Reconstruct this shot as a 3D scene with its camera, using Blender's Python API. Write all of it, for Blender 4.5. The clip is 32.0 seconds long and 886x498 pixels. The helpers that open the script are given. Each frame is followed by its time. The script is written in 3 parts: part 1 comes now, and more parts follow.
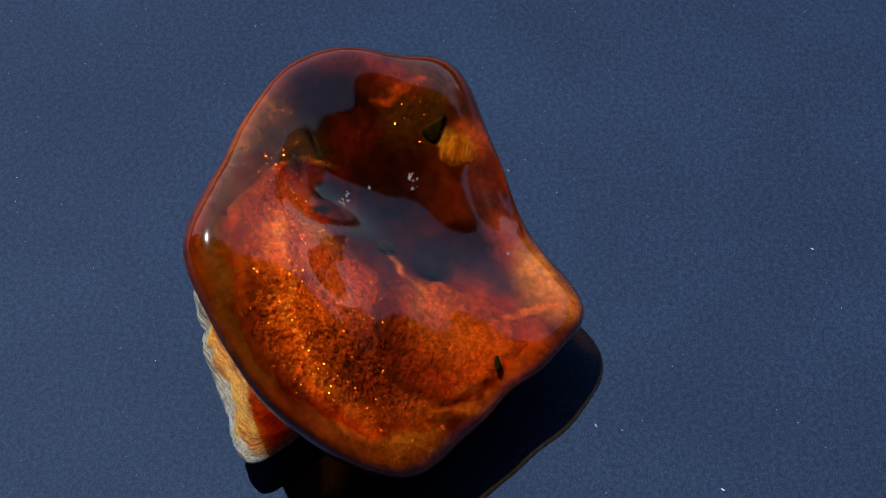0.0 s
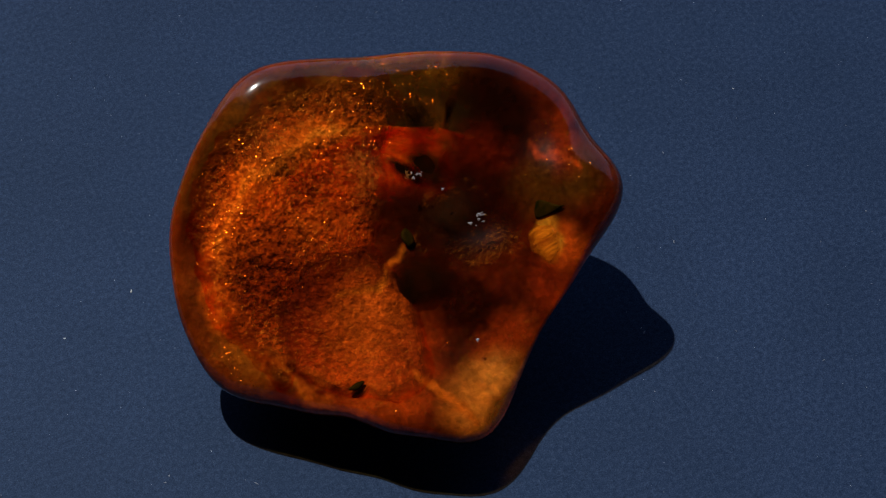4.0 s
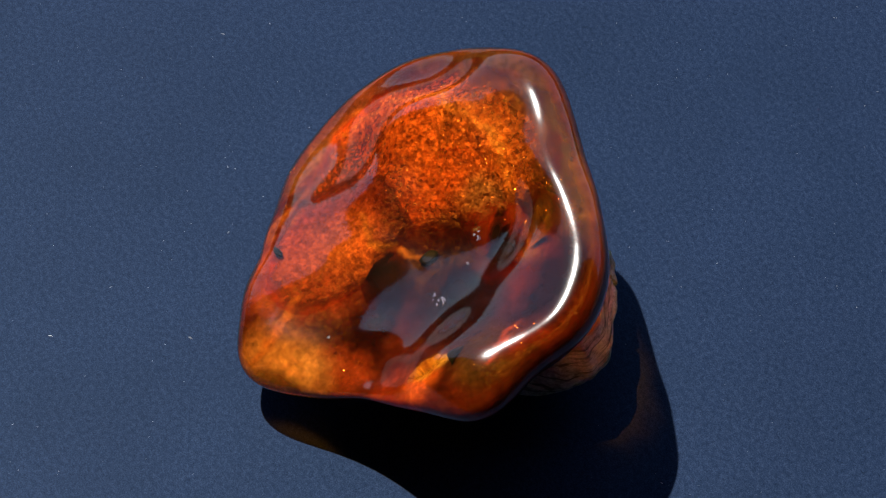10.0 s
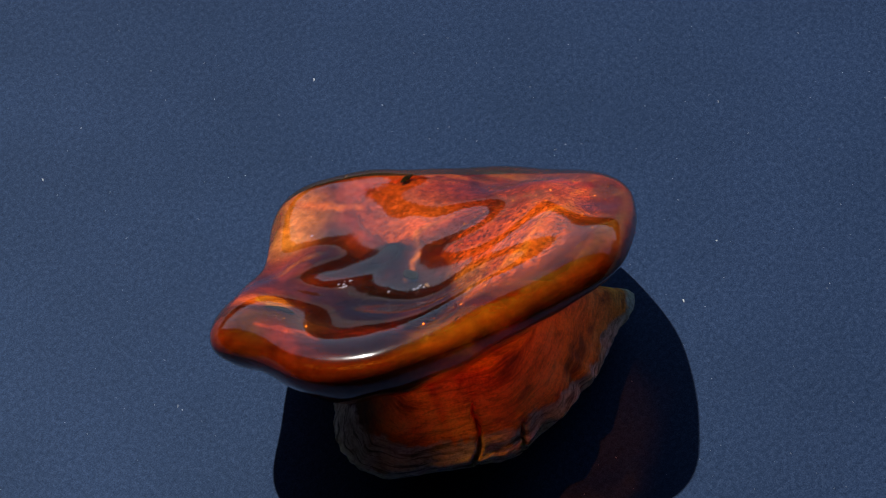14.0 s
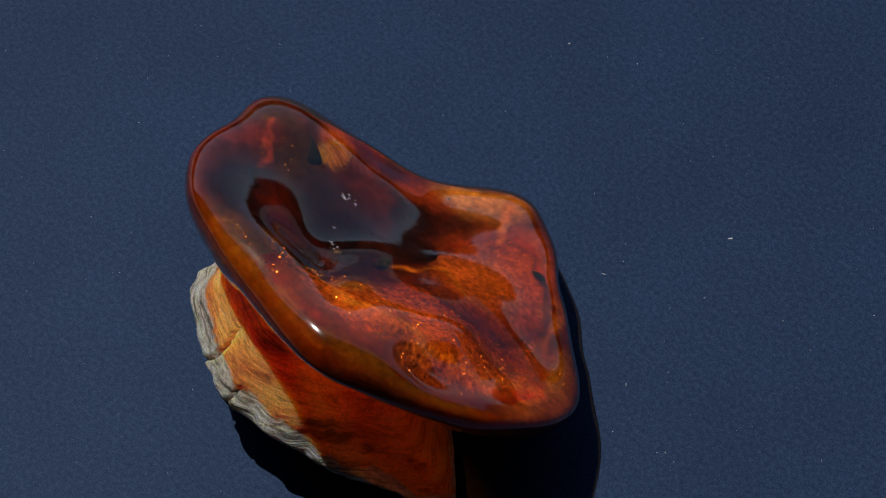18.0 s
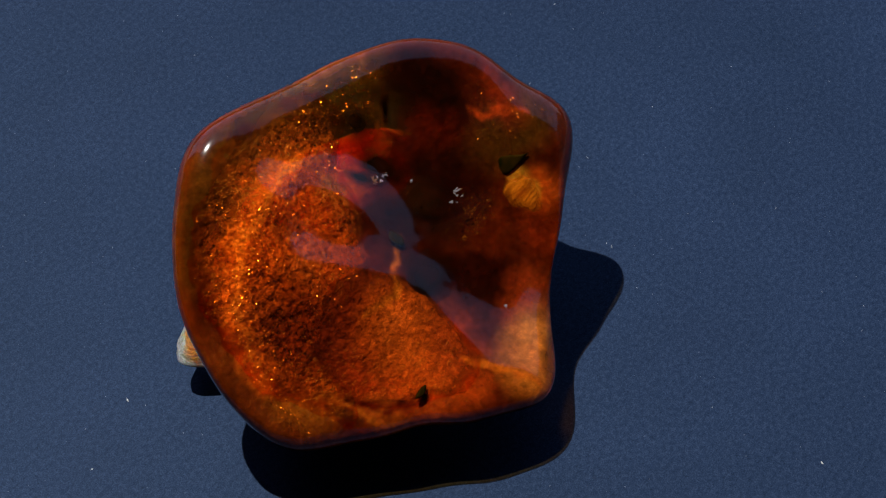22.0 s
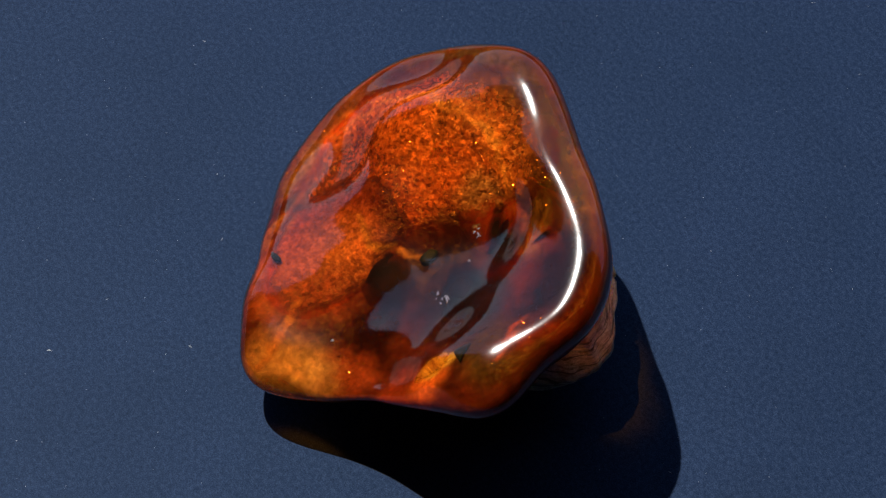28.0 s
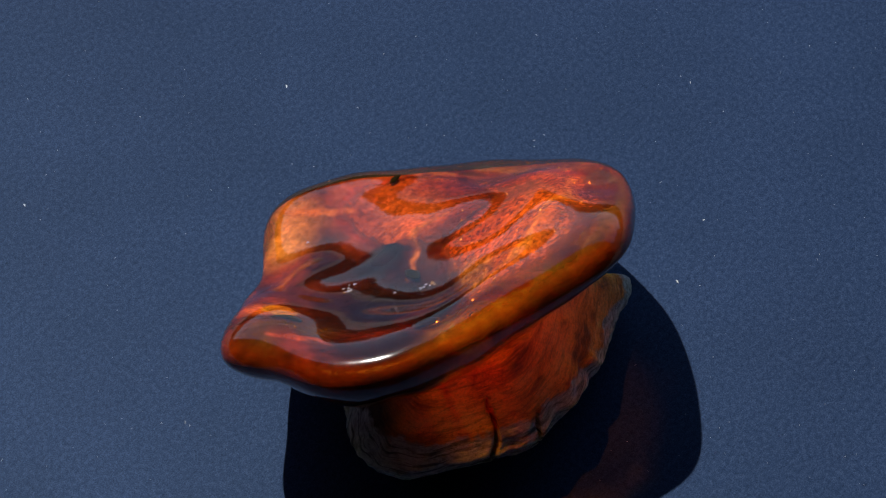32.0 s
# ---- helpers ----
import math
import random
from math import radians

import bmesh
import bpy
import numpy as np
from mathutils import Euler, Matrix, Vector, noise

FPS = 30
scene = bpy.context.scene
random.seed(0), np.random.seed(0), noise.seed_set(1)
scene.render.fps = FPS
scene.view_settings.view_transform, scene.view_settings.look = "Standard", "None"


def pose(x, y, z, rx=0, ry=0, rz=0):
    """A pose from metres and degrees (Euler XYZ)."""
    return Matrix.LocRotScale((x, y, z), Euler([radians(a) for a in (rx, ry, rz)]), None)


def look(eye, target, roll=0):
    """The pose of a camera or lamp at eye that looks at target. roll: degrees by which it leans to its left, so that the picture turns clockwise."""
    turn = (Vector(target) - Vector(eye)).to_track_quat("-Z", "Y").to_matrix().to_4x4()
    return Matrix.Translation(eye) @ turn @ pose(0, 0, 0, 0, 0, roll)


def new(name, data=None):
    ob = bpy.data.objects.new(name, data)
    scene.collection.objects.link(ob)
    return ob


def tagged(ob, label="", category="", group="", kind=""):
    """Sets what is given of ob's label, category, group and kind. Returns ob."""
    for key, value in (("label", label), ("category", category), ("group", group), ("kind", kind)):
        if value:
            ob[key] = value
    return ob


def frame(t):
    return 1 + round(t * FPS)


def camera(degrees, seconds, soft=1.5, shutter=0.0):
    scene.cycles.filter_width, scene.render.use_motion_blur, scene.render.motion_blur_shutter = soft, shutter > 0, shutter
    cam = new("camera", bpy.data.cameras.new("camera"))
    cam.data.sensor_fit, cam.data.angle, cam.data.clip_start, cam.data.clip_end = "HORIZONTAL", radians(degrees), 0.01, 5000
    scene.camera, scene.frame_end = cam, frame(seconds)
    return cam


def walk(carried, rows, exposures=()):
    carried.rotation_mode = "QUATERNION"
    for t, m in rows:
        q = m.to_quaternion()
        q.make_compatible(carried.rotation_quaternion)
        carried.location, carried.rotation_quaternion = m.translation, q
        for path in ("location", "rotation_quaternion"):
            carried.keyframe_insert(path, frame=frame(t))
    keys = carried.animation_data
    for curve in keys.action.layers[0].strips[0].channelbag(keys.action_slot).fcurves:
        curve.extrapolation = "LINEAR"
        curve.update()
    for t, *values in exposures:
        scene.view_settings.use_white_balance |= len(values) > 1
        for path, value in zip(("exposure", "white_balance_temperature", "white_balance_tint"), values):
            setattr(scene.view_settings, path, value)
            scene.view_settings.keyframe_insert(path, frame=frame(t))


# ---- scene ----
cam = camera(18.942, 32.0, soft=1.2)
STAND = pose(-0.00000, -0.23466, 0.32393, 37.7835, -0.2053, -1.0813)
walk(cam, [(0.0, STAND), (32.0, STAND)],
     exposures=[(0, 0.4), (1, 0.25), (2, 0.25), (4, -0.15), (7, -0.15), (8, -0.1), (9, 0.25), (10, 0.45), (12, 0.65), (13, 0.5), (14.5, 0.35), (17, -0.2),
                (18, -0.2), (19, 0), (20, 0.25), (22, 0.15), (23, 0), (25, 0.1), (28, 0.2), (29, 0.35), (31, 0.55), (32, 0.45)])

# turn of the stand about its upright axis: seconds, degrees
SPIN = [
    (0, 85.08), (0.5, 76.97), (1, 68.78), (1.5, 60.64), (2, 52.67), (2.5, 45.19), (3, 37.92), (3.5, 30.25),
    (4, 22.46), (4.5, 15.86), (5, 9.82), (5.5, 3.81), (6, -2.67), (6.5, -10.17), (7, -19.64), (7.5, -30.69),
    (8, -41.16), (8.5, -48.49), (9, -52.85), (9.5, -57.19), (10, -63.95), (10.5, -72.68), (11, -82.39), (11.5, -92.49),
    (12, -102.04), (12.5, -111.45), (13, -120.35), (13.5, -128.96), (14, -137.49), (14.5, -146.63), (15, -157.09), (15.5, -168.30),
    (16, -179.81), (16.5, -191.18), (17, -202.31), (17.5, -213.05), (18, -223.76), (18.5, -234.46), (19, -245.38), (19.5, -256.38),
    (20, -267.50), (20.5, -278.64), (21, -289.53), (21.5, -300.13), (22, -310.33), (22.5, -320.02), (23, -329.14), (23.5, -337.65),
    (24, -345.87), (24.5, -353.99), (25, -362.60), (25.5, -371.65), (26, -381.57), (26.5, -391.74), (27, -401.90), (27.5, -411.78),
    (28, -421.08), (28.5, -430.49), (29, -438.24), (29.5, -444.63), (30, -452.29), (30.5, -461.81), (31, -471.95), (31.5, -482.23),
    (32, -492.51),
]

# ---- light ----
SUN_AZ, SUN_EL = 132.0, 62.5
world = bpy.data.worlds.new("sky")
scene.world = world
world.use_nodes = True
wn = world.node_tree
sky = wn.nodes.new("ShaderNodeTexSky")
sky.sky_type = "NISHITA"
sky.sun_disc = False
sky.sun_elevation = radians(SUN_EL)
sky.air_density, sky.dust_density = 1.3, 0.15
sky.ozone_density = 4.0
sky.sun_rotation = radians(90 - SUN_AZ)
wn.links.new(sky.outputs["Color"], wn.nodes["Background"].inputs["Color"])
wn.nodes["Background"].inputs["Strength"].default_value = 0.088
sun_dir = Vector((math.cos(radians(SUN_AZ)) * math.cos(radians(SUN_EL)),
                  math.sin(radians(SUN_AZ)) * math.cos(radians(SUN_EL)), math.sin(radians(SUN_EL))))
sun = new("sun", bpy.data.lights.new("sun", "SUN"))
sun.data.energy, sun.data.angle, sun.data.color = 4.5, radians(0.6), (1.0, 0.95, 0.88)
sun.matrix_world = look(sun_dir * 3, (0, 0, 0))


# ---- material helper ----
class Mat:
    """A node material with short calls."""

    def __init__(self, name):
        self.m = bpy.data.materials.new(name)
        self.m.use_nodes = True
        self.t = self.m.node_tree
        self.bsdf = self.t.nodes["Principled BSDF"]
        self.out = self.t.nodes["Material Output"]
        self.co = self.node("ShaderNodeTexCoord").outputs["Object"]

    def node(self, kind, **props):
        n = self.t.nodes.new(kind)
        for k, v in props.items():
            setattr(n, k, v)
        return n

    def put(self, socket, value):
        if isinstance(value, bpy.types.NodeSocket):
            self.t.links.new(value, socket)
        elif isinstance(value, (tuple, list)) and len(value) == 3 and socket.type == "RGBA":
            socket.default_value = (*value, 1)
        else:
            socket.default_value = value

    def set(self, **values):
        for k, v in values.items():
            self.put(self.bsdf.inputs[k.replace("_", " ")], v)
        return self

    def noise(self, scale, detail=4.0, rough=0.55, distort=0.0, co=None):
        n = self.node("ShaderNodeTexNoise")
        self.put(n.inputs["Vector"], co or self.co)
        for k, v in (("Scale", scale), ("Detail", detail), ("Roughness", rough), ("Distortion", distort)):
            self.put(n.inputs[k], v)
        return n.outputs["Fac"]

    def math(self, op, a, b=0.0, c=0.0, clamp=False):
        n = self.node("ShaderNodeMath", operation=op, use_clamp=clamp)
        for i, v in enumerate((a, b, c)):
            self.put(n.inputs[i], v)
        return n.outputs[0]

    def ramp(self, fac, *stops):
        n = self.node("ShaderNodeValToRGB")
        e = n.color_ramp.elements
        while len(e) < len(stops):
            e.new(0.5)
        for el, (p, c) in zip(e, stops):
            el.position = p
            el.color = (*c, 1) if isinstance(c, tuple) else (c, c, c, 1)
        self.put(n.inputs["Fac"], fac)
        return n.outputs["Color"]

    def mix(self, fac, a, b, blend="MIX"):
        n = self.node("ShaderNodeMix", data_type="RGBA", blend_type=blend)
        self.put(n.inputs["Factor"], fac)
        self.put(n.inputs[6], a)
        self.put(n.inputs[7], b)
        return n.outputs[2]

    def bump(self, height, strength=0.5, distance=0.0005):
        n = self.node("ShaderNodeBump")
        self.put(n.inputs["Height"], height)
        self.put(n.inputs["Strength"], strength)
        self.put(n.inputs["Distance"], distance)
        self.put(self.bsdf.inputs["Normal"], n.outputs["Normal"])
        return n.outputs["Normal"]

    def stretched(self, x, y, z):
        n = self.node("ShaderNodeMapping")
        self.put(n.inputs["Vector"], self.co)
        self.put(n.inputs["Scale"], (x, y, z))
        return n.outputs["Vector"]

# ---- the stone's form, in units of S metres, in the plane of its broad face ----
S = 0.04
# waves round the rim: its reach, its height, and the bulge of the upper and lower side
RIM = (0.7544, -0.0125, 0.0770, 0.0447, -0.0021, 0.0311, 0.0328, 0.0410, 0.0056, -0.0148, -0.0189, -0.0059, -0.0049, 0.0037, -0.0051, 0.0011, -0.0016, -0.0035, -0.0096, -0.0024, -0.0038, -0.0008, -0.0014, -0.0008, -0.0018, -0.0017, -0.0035, -0.0027, -0.0000, 0.0001, 0.0002, -0.0013, -0.0016)
LIFT = (0.0649, -0.0153, 0.0444, -0.0199, -0.0092, 0.0294, 0.0055, -0.0023, -0.0174, -0.0043, 0.0018, -0.0002, -0.0010, 0.0054, 0.0040, 0.0022, -0.0020)
CROWN = (0.1674, -0.0274, 0.0143, -0.0071, -0.0059, 0.0389, -0.0079)
BELLY = (0.1506, -0.0251, -0.0097, 0.0403, 0.0343, -0.0340, 0.0050)
MID = (-0.0612, 0.0, -0.0482, -0.0061)
POWER_UP, POWER_LOW = 2.72, 4.87
SLAB_C = (0.0000, 0.0500, 0.4500)
SLAB_U, SLAB_V, SLAB_N = (0.9752, -0.0000, 0.2213), (-0.0916, 0.9103, 0.4037), (-0.2015, -0.4139, 0.8877)
# front edge of the slab added overhead to block the sky, in metres
BLOCKER_Y = 0.49
# swells of the top: place, two widths, turn, height
SWELLS = ((0.00, -0.58, 0.24, 0.20, 0, -0.008), (0.13, 0.27, 0.22, 0.16, 20, -0.016),
          (-0.03, -0.27, 0.15, 0.09, 0, -0.008), (-0.02, -0.05, 0.15, 0.09, 0, 0.005), (0.00, 0.15, 0.16, 0.11, 0, -0.014))
TROUGHS = ((-0.016, 0.075, ((0.31, -0.52), (0.42, -0.20), (0.40, 0.12), (0.24, 0.36), (-0.05, 0.50))),)
ROUND, ROUND_AT = 0.032, 0.8
# gentle waves of the polish: heights of round bumps on a close-packed net
NET, NET_WIDTH = 0.155, 0.115
GENTLE = (0.034, 0.025, -0.016, -0.009, 0.031, 0.010, -0.012, 0.016, -0.025, 0.012, -0.066, 0.035, -0.004, -0.017, 0.011, 0.004, 0.003, 0.031, 0.018, -0.007, 0.020, -0.016, 0.031, -0.001, 0.006, -0.000, -0.021, -0.007, 0.008, 0.026, 0.002, -0.011, 0.019, 0.024, -0.007, -0.007, -0.014, -0.006, 0.011, -0.007, 0.010, 0.009, 0.036, 0.012, 0.019, -0.027, 0.008, -0.022, -0.009, -0.019, 0.042, 0.022, -0.037, 0.038, -0.016, -0.002, 0.005, -0.006, -0.030, 0.038, 0.020, 0.038, -0.018, -0.014, 0.001, 0.003, -0.079, 0.018, 0.005, -0.009, 0.039, 0.029, 0.003, -0.010, 0.002, -0.013)
# cracks of the crust: bearing, depth, reach
CRACKS = ((1.68, 0.05, 0.30), (2.15, 0.03, 0.12))

# ---- materials ----
def tint_glass():
    """Clear polished amber: coloured see-through body under a glossy polish."""
    k = Mat("polished_amber")
    clear = k.node("ShaderNodeBsdfTransparent")
    streak = k.noise(60, 3, 0.6, 1.5)
    k.put(clear.inputs["Color"], k.ramp(streak, (0.35, (0.93, 0.56, 0.20)), (0.65, (0.97, 0.68, 0.31))))
    gloss = k.node("ShaderNodeBsdfGlossy")
    k.put(gloss.inputs["Roughness"], k.ramp(k.noise(220, 4), (0.4, 0.02), (0.62, 0.045)))
    k.put(gloss.inputs["Color"], (1.0, 1.0, 1.0))
    scratch = k.noise(900, 3, 0.6, 0.4, k.stretched(0.25, 1.6, 1.0))
    n = k.node("ShaderNodeBump")
    k.put(n.inputs["Height"], k.math("ADD", k.math("MULTIPLY", k.noise(190, 2), 0.7), k.math("MULTIPLY", scratch, 0.12)))
    k.put(n.inputs["Strength"], 0.10)
    k.put(n.inputs["Distance"], 0.0004)
    k.put(gloss.inputs["Normal"], n.outputs["Normal"])
    face = k.node("ShaderNodeLayerWeight")
    k.put(face.inputs["Blend"], 0.5)
    k.put(face.inputs["Normal"], n.outputs["Normal"])
    shine = k.math("MULTIPLY_ADD", k.math("POWER", face.outputs["Facing"], 3.7), 0.94, 0.055)
    mix = k.node("ShaderNodeMixShader")
    below = k.node("ShaderNodeAttribute", attribute_name="under")
    k.put(mix.inputs[0], k.math("MULTIPLY", shine, k.math("MULTIPLY_ADD", below.outputs["Fac"], -0.75, 1.0)))
    k.t.links.new(clear.outputs[0], mix.inputs[1])
    worn = k.node("ShaderNodeBsdfGlossy")
    k.put(worn.inputs["Roughness"], 0.15)
    k.put(worn.inputs["Normal"], n.outputs["Normal"])
    both = k.node("ShaderNodeMixShader")
    k.put(both.inputs[0], k.ramp(k.noise(140, 4), (0.35, 0.22), (0.65, 0.36)))
    k.t.links.new(gloss.outputs[0], both.inputs[1])
    k.t.links.new(worn.outputs[0], both.inputs[2])
    k.t.links.new(both.outputs[0], mix.inputs[2])
    k.t.links.new(mix.outputs[0], k.out.inputs["Surface"])
    return k


def blob(k, u, v, ru, rv, turn=0.0, soft=0.35, ragged=0.25, grain=90):
    """1 inside a ragged oval round (u, v) of the stone's plane, 0 outside."""
    sep = k.node("ShaderNodeSeparateXYZ")
    k.put(sep.inputs[0], k.co)
    c, s = math.cos(radians(turn)), math.sin(radians(turn))
    du = k.math("SUBTRACT", sep.outputs[0], u * S)
    dv = k.math("SUBTRACT", sep.outputs[1], v * S)
    a = k.math("ADD", k.math("MULTIPLY", du, c / (ru * S)), k.math("MULTIPLY", dv, s / (ru * S)))
    b = k.math("ADD", k.math("MULTIPLY", du, -s / (rv * S)), k.math("MULTIPLY", dv, c / (rv * S)))
    d = k.math("SQRT", k.math("ADD", k.math("MULTIPLY", a, a), k.math("MULTIPLY", b, b)))
    d = k.math("ADD", d, k.math("MULTIPLY", k.math("SUBTRACT", k.noise(grain, 4), 0.5), ragged * 4))
    n = k.node("ShaderNodeMapRange", interpolation_type="SMOOTHSTEP")
    k.put(n.inputs["Value"], d)
    k.put(n.inputs["From Min"], 1.0 + soft)
    k.put(n.inputs["From Max"], 1.0 - soft)
    return n.outputs["Result"]


def see_through(k, share, colour):
    """Lets a share of the light pass straight through, coloured."""
    clear = k.node("ShaderNodeBsdfTransparent")
    k.put(clear.inputs["Color"], colour)
    mix = k.node("ShaderNodeMixShader")
    k.put(mix.inputs[0], share)
    k.t.links.new(k.bsdf.outputs[0], mix.inputs[1])
    k.t.links.new(clear.outputs[0], mix.inputs[2])
    k.t.links.new(mix.outputs[0], k.out.inputs["Surface"])


m_glass = tint_glass()

def inner(name, cell_size, lean, grit, relief_depth):
    """The cloudy inside: tones with some light painted in, grain, packed flakes, a leathery relief."""
    k = Mat(name)
    tone = k.node("ShaderNodeAttribute", attribute_name="tone")
    cell = k.node("ShaderNodeTexVoronoi", feature="F1")
    k.put(cell.inputs["Vector"], k.co)
    k.put(cell.inputs["Scale"], cell_size)
    sep = k.node("ShaderNodeSeparateColor")
    k.t.links.new(cell.outputs["Color"], sep.inputs[0])
    col = k.mix(1.0, tone.outputs["Color"], k.ramp(sep.outputs[0], (0.0, 1 - grit), (1.0, 1 + grit)), "MULTIPLY")
    col = k.mix(1.0, col, k.ramp(k.noise(900, 5, 0.72, 0.4), (0.30, 1 - 1.2 * grit), (0.52, 1.0), (0.70, 1 + 1.6 * grit)), "MULTIPLY")
    col = k.mix(1.0, col, k.ramp(k.noise(230, 5, 0.7, 0.6), (0.30, 0.55), (0.52, 1.0), (0.70, 1.5)), "MULTIPLY")
    leather = k.math("ADD", k.math("MULTIPLY", k.noise(1000, 3, 0.6, 0.3), 0.9), k.math("MULTIPLY", k.noise(420, 4, 0.6, 0.6), 0.9))
    n = k.bump(leather, 1.0, relief_depth)
    away = k.node("ShaderNodeVectorMath", operation="SUBTRACT")
    k.t.links.new(cell.outputs["Color"], away.inputs[0])
    k.put(away.inputs[1], (0.5, 0.5, 0.5))
    long = k.node("ShaderNodeVectorMath", operation="SCALE")
    k.t.links.new(away.outputs[0], long.inputs[0])
    k.put(long.inputs["Scale"], lean)
    add = k.node("ShaderNodeVectorMath", operation="ADD")
    k.t.links.new(n, add.inputs[0])
    k.t.links.new(long.outputs[0], add.inputs[1])
    unit = k.node("ShaderNodeVectorMath", operation="NORMALIZE")
    k.t.links.new(add.outputs[0], unit.inputs[0])
    k.t.links.new(unit.outputs[0], k.bsdf.inputs["Normal"])
    k.set(Base_Color=col, Roughness=0.27)
    k.put(k.bsdf.inputs["Specular Tint"], (1.0, 0.6, 0.2))
    return k, col


m_core, col = inner("amber_heart", 1400, 0.15, 0.18, 0.00018)
k = m_core
edge = k.node("ShaderNodeAttribute", attribute_name="under")
rim = k.ramp(k.math("ADD", edge.outputs["Fac"], k.math("MULTIPLY", k.math("SUBTRACT", k.noise(160, 5, 0.6), 0.5), 0.25)), (0.55, 0.0), (0.9, 1.0))
# underside: the glow of sun passing through is put into the orange colour
col = k.mix(k.math("MULTIPLY", rim, 0.85), col, k.ramp(k.noise(260, 5, 0.65, 0.4), (0.3, (0.22, 0.035, 0.004)), (0.5, (0.52, 0.13, 0.012)), (0.7, (0.85, 0.33, 0.04))))
flank = k.node("ShaderNodeAttribute", attribute_name="flank").outputs["Fac"]
thick = k.math("MULTIPLY", flank, k.math("SUBTRACT", 1.0, blob(k, -0.55, -0.40, 0.85, 0.62, 0, 0.4, 0.1)))
# flank above the rim: the same glow, more weakly painted
col = k.mix(k.math("MULTIPLY", thick, 0.28), col, k.ramp(k.noise(140, 5, 0.6, 0.8), (0.3, (0.10, 0.018, 0.005)), (0.55, (0.32, 0.075, 0.014)), (0.75, (0.60, 0.18, 0.03))))
rim = k.math("MAXIMUM", rim, k.math("MULTIPLY", thick, 0.5))
k.set(Base_Color=col)
k.put(k.bsdf.inputs["Specular IOR Level"], 0.05)
k.put(k.bsdf.inputs["Subsurface Weight"], k.math("MULTIPLY_ADD", rim, 0.6, 0.35))
k.put(k.bsdf.inputs["Subsurface Radius"], (1.0, 0.30, 0.06))
k.put(k.bsdf.inputs["Subsurface Scale"], k.math("MULTIPLY_ADD", rim, 0.010, 0.003))
# clearest above the crust and in the thin tip
share = k.ramp(k.noise(50, 3), (0.35, 0.0), (0.65, 0.06))
share = k.mix(blob(k, 0.0, 0.46, 0.45, 0.24, 0, 0.25), share, k.ramp(k.noise(90, 4), (0.35, 0.60), (0.6, 0.92)))
over = blob(k, 0.05, 0.40, 0.62, 0.42, 0, 0.25)
share = k.math("MAXIMUM", share, k.math("MULTIPLY", k.math("MULTIPLY", over, edge.outputs["Fac"]), 0.8))
share = k.mix(blob(k, 0.12, -0.70, 0.16, 0.09, 20), share, (0.75, 0.75, 0.75))
see_through(k, share, (1.0, 0.80, 0.45))


def dissolve(k, start=0.74, tint=(1.0, 0.88, 0.68), grain=260, least=0.0):
    """Thins out towards the edge of a layer."""
    edge = k.node("ShaderNodeAttribute", attribute_name="edge")
    d = k.math("ADD", edge.outputs["Fac"], k.math("MULTIPLY", k.math("SUBTRACT", k.noise(grain, 5, 0.65), 0.5), 0.45))
    see_through(k, k.ramp(d, (start, least), (max(0.95, start + 0.25), 1.0)), tint)


m_sheet, _ = inner("spangled_sheet", 1700, 0.55, 0.40, 0.0006)
m_sheet.put(m_sheet.bsdf.inputs["Specular IOR Level"], 0.55)
dissolve(m_sheet, 0.80, (1.0, 0.78, 0.42), least=0.34)
m_lobe, _ = inner("smooth_sheet", 1600, 0.25, 0.30, 0.0004)
m_lobe.put(m_lobe.bsdf.inputs["Specular IOR Level"], 0.12)
dissolve(m_lobe, 0.80)

m_dark = Mat("dark_inclusion")
m_dark.set(Base_Color=m_dark.ramp(m_dark.noise(300, 4), (0.35, (0.004, 0.002, 0.0015)), (0.7, (0.018, 0.004, 0.002))), Roughness=0.6)
m_dark.put(m_dark.bsdf.inputs["Specular IOR Level"], 0.05)
m_green = Mat("green_inclusion")
m_green.set(Base_Color=m_green.ramp(m_green.noise(700, 4), (0.35, (0.006, 0.012, 0.004)), (0.7, (0.028, 0.026, 0.008))), Roughness=0.4)
m_green.put(m_green.bsdf.inputs["Specular IOR Level"], 0.02)
m_gold = Mat("golden_patch")
m_gold.set(Base_Color=m_gold.ramp(m_gold.noise(700, 4, 0.6, 0.5, m_gold.stretched(0.5, 2.0, 1)), (0.35, (0.35, 0.13, 0.015)), (0.66, (0.95, 0.55, 0.10))), Roughness=0.3)
m_gold.bump(m_gold.noise(900, 4, 0.6, 0.5, m_gold.stretched(0.5, 2.0, 1)), 0.8, 0.0004)
m_olive = Mat("olive_patch")
m_olive.set(Base_Color=m_olive.ramp(m_olive.noise(500, 5, 0.65, 0.8), (0.4, (0.06, 0.035, 0.004)), (0.6, (0.20, 0.11, 0.012)), (0.72, (0.80, 0.48, 0.08))), Roughness=0.3)
dissolve(m_olive, 0.05)
dissolve(m_dark, 0.30)
dissolve(m_gold, 0.02)
m_spark = Mat("spangle")
m_spark.set(Base_Color=m_spark.ramp(m_spark.node("ShaderNodeNewGeometry").outputs["Random Per Island"], (0.0, (0.50, 0.14, 0.02)), (0.7, (0.80, 0.34, 0.07)), (1.0, (1.0, 0.66, 0.24))), Roughness=0.24, Metallic=1.0)
m_chip = Mat("pale_chips")
m_chip.set(Base_Color=(0.24, 0.22, 0.24), Roughness=0.3)

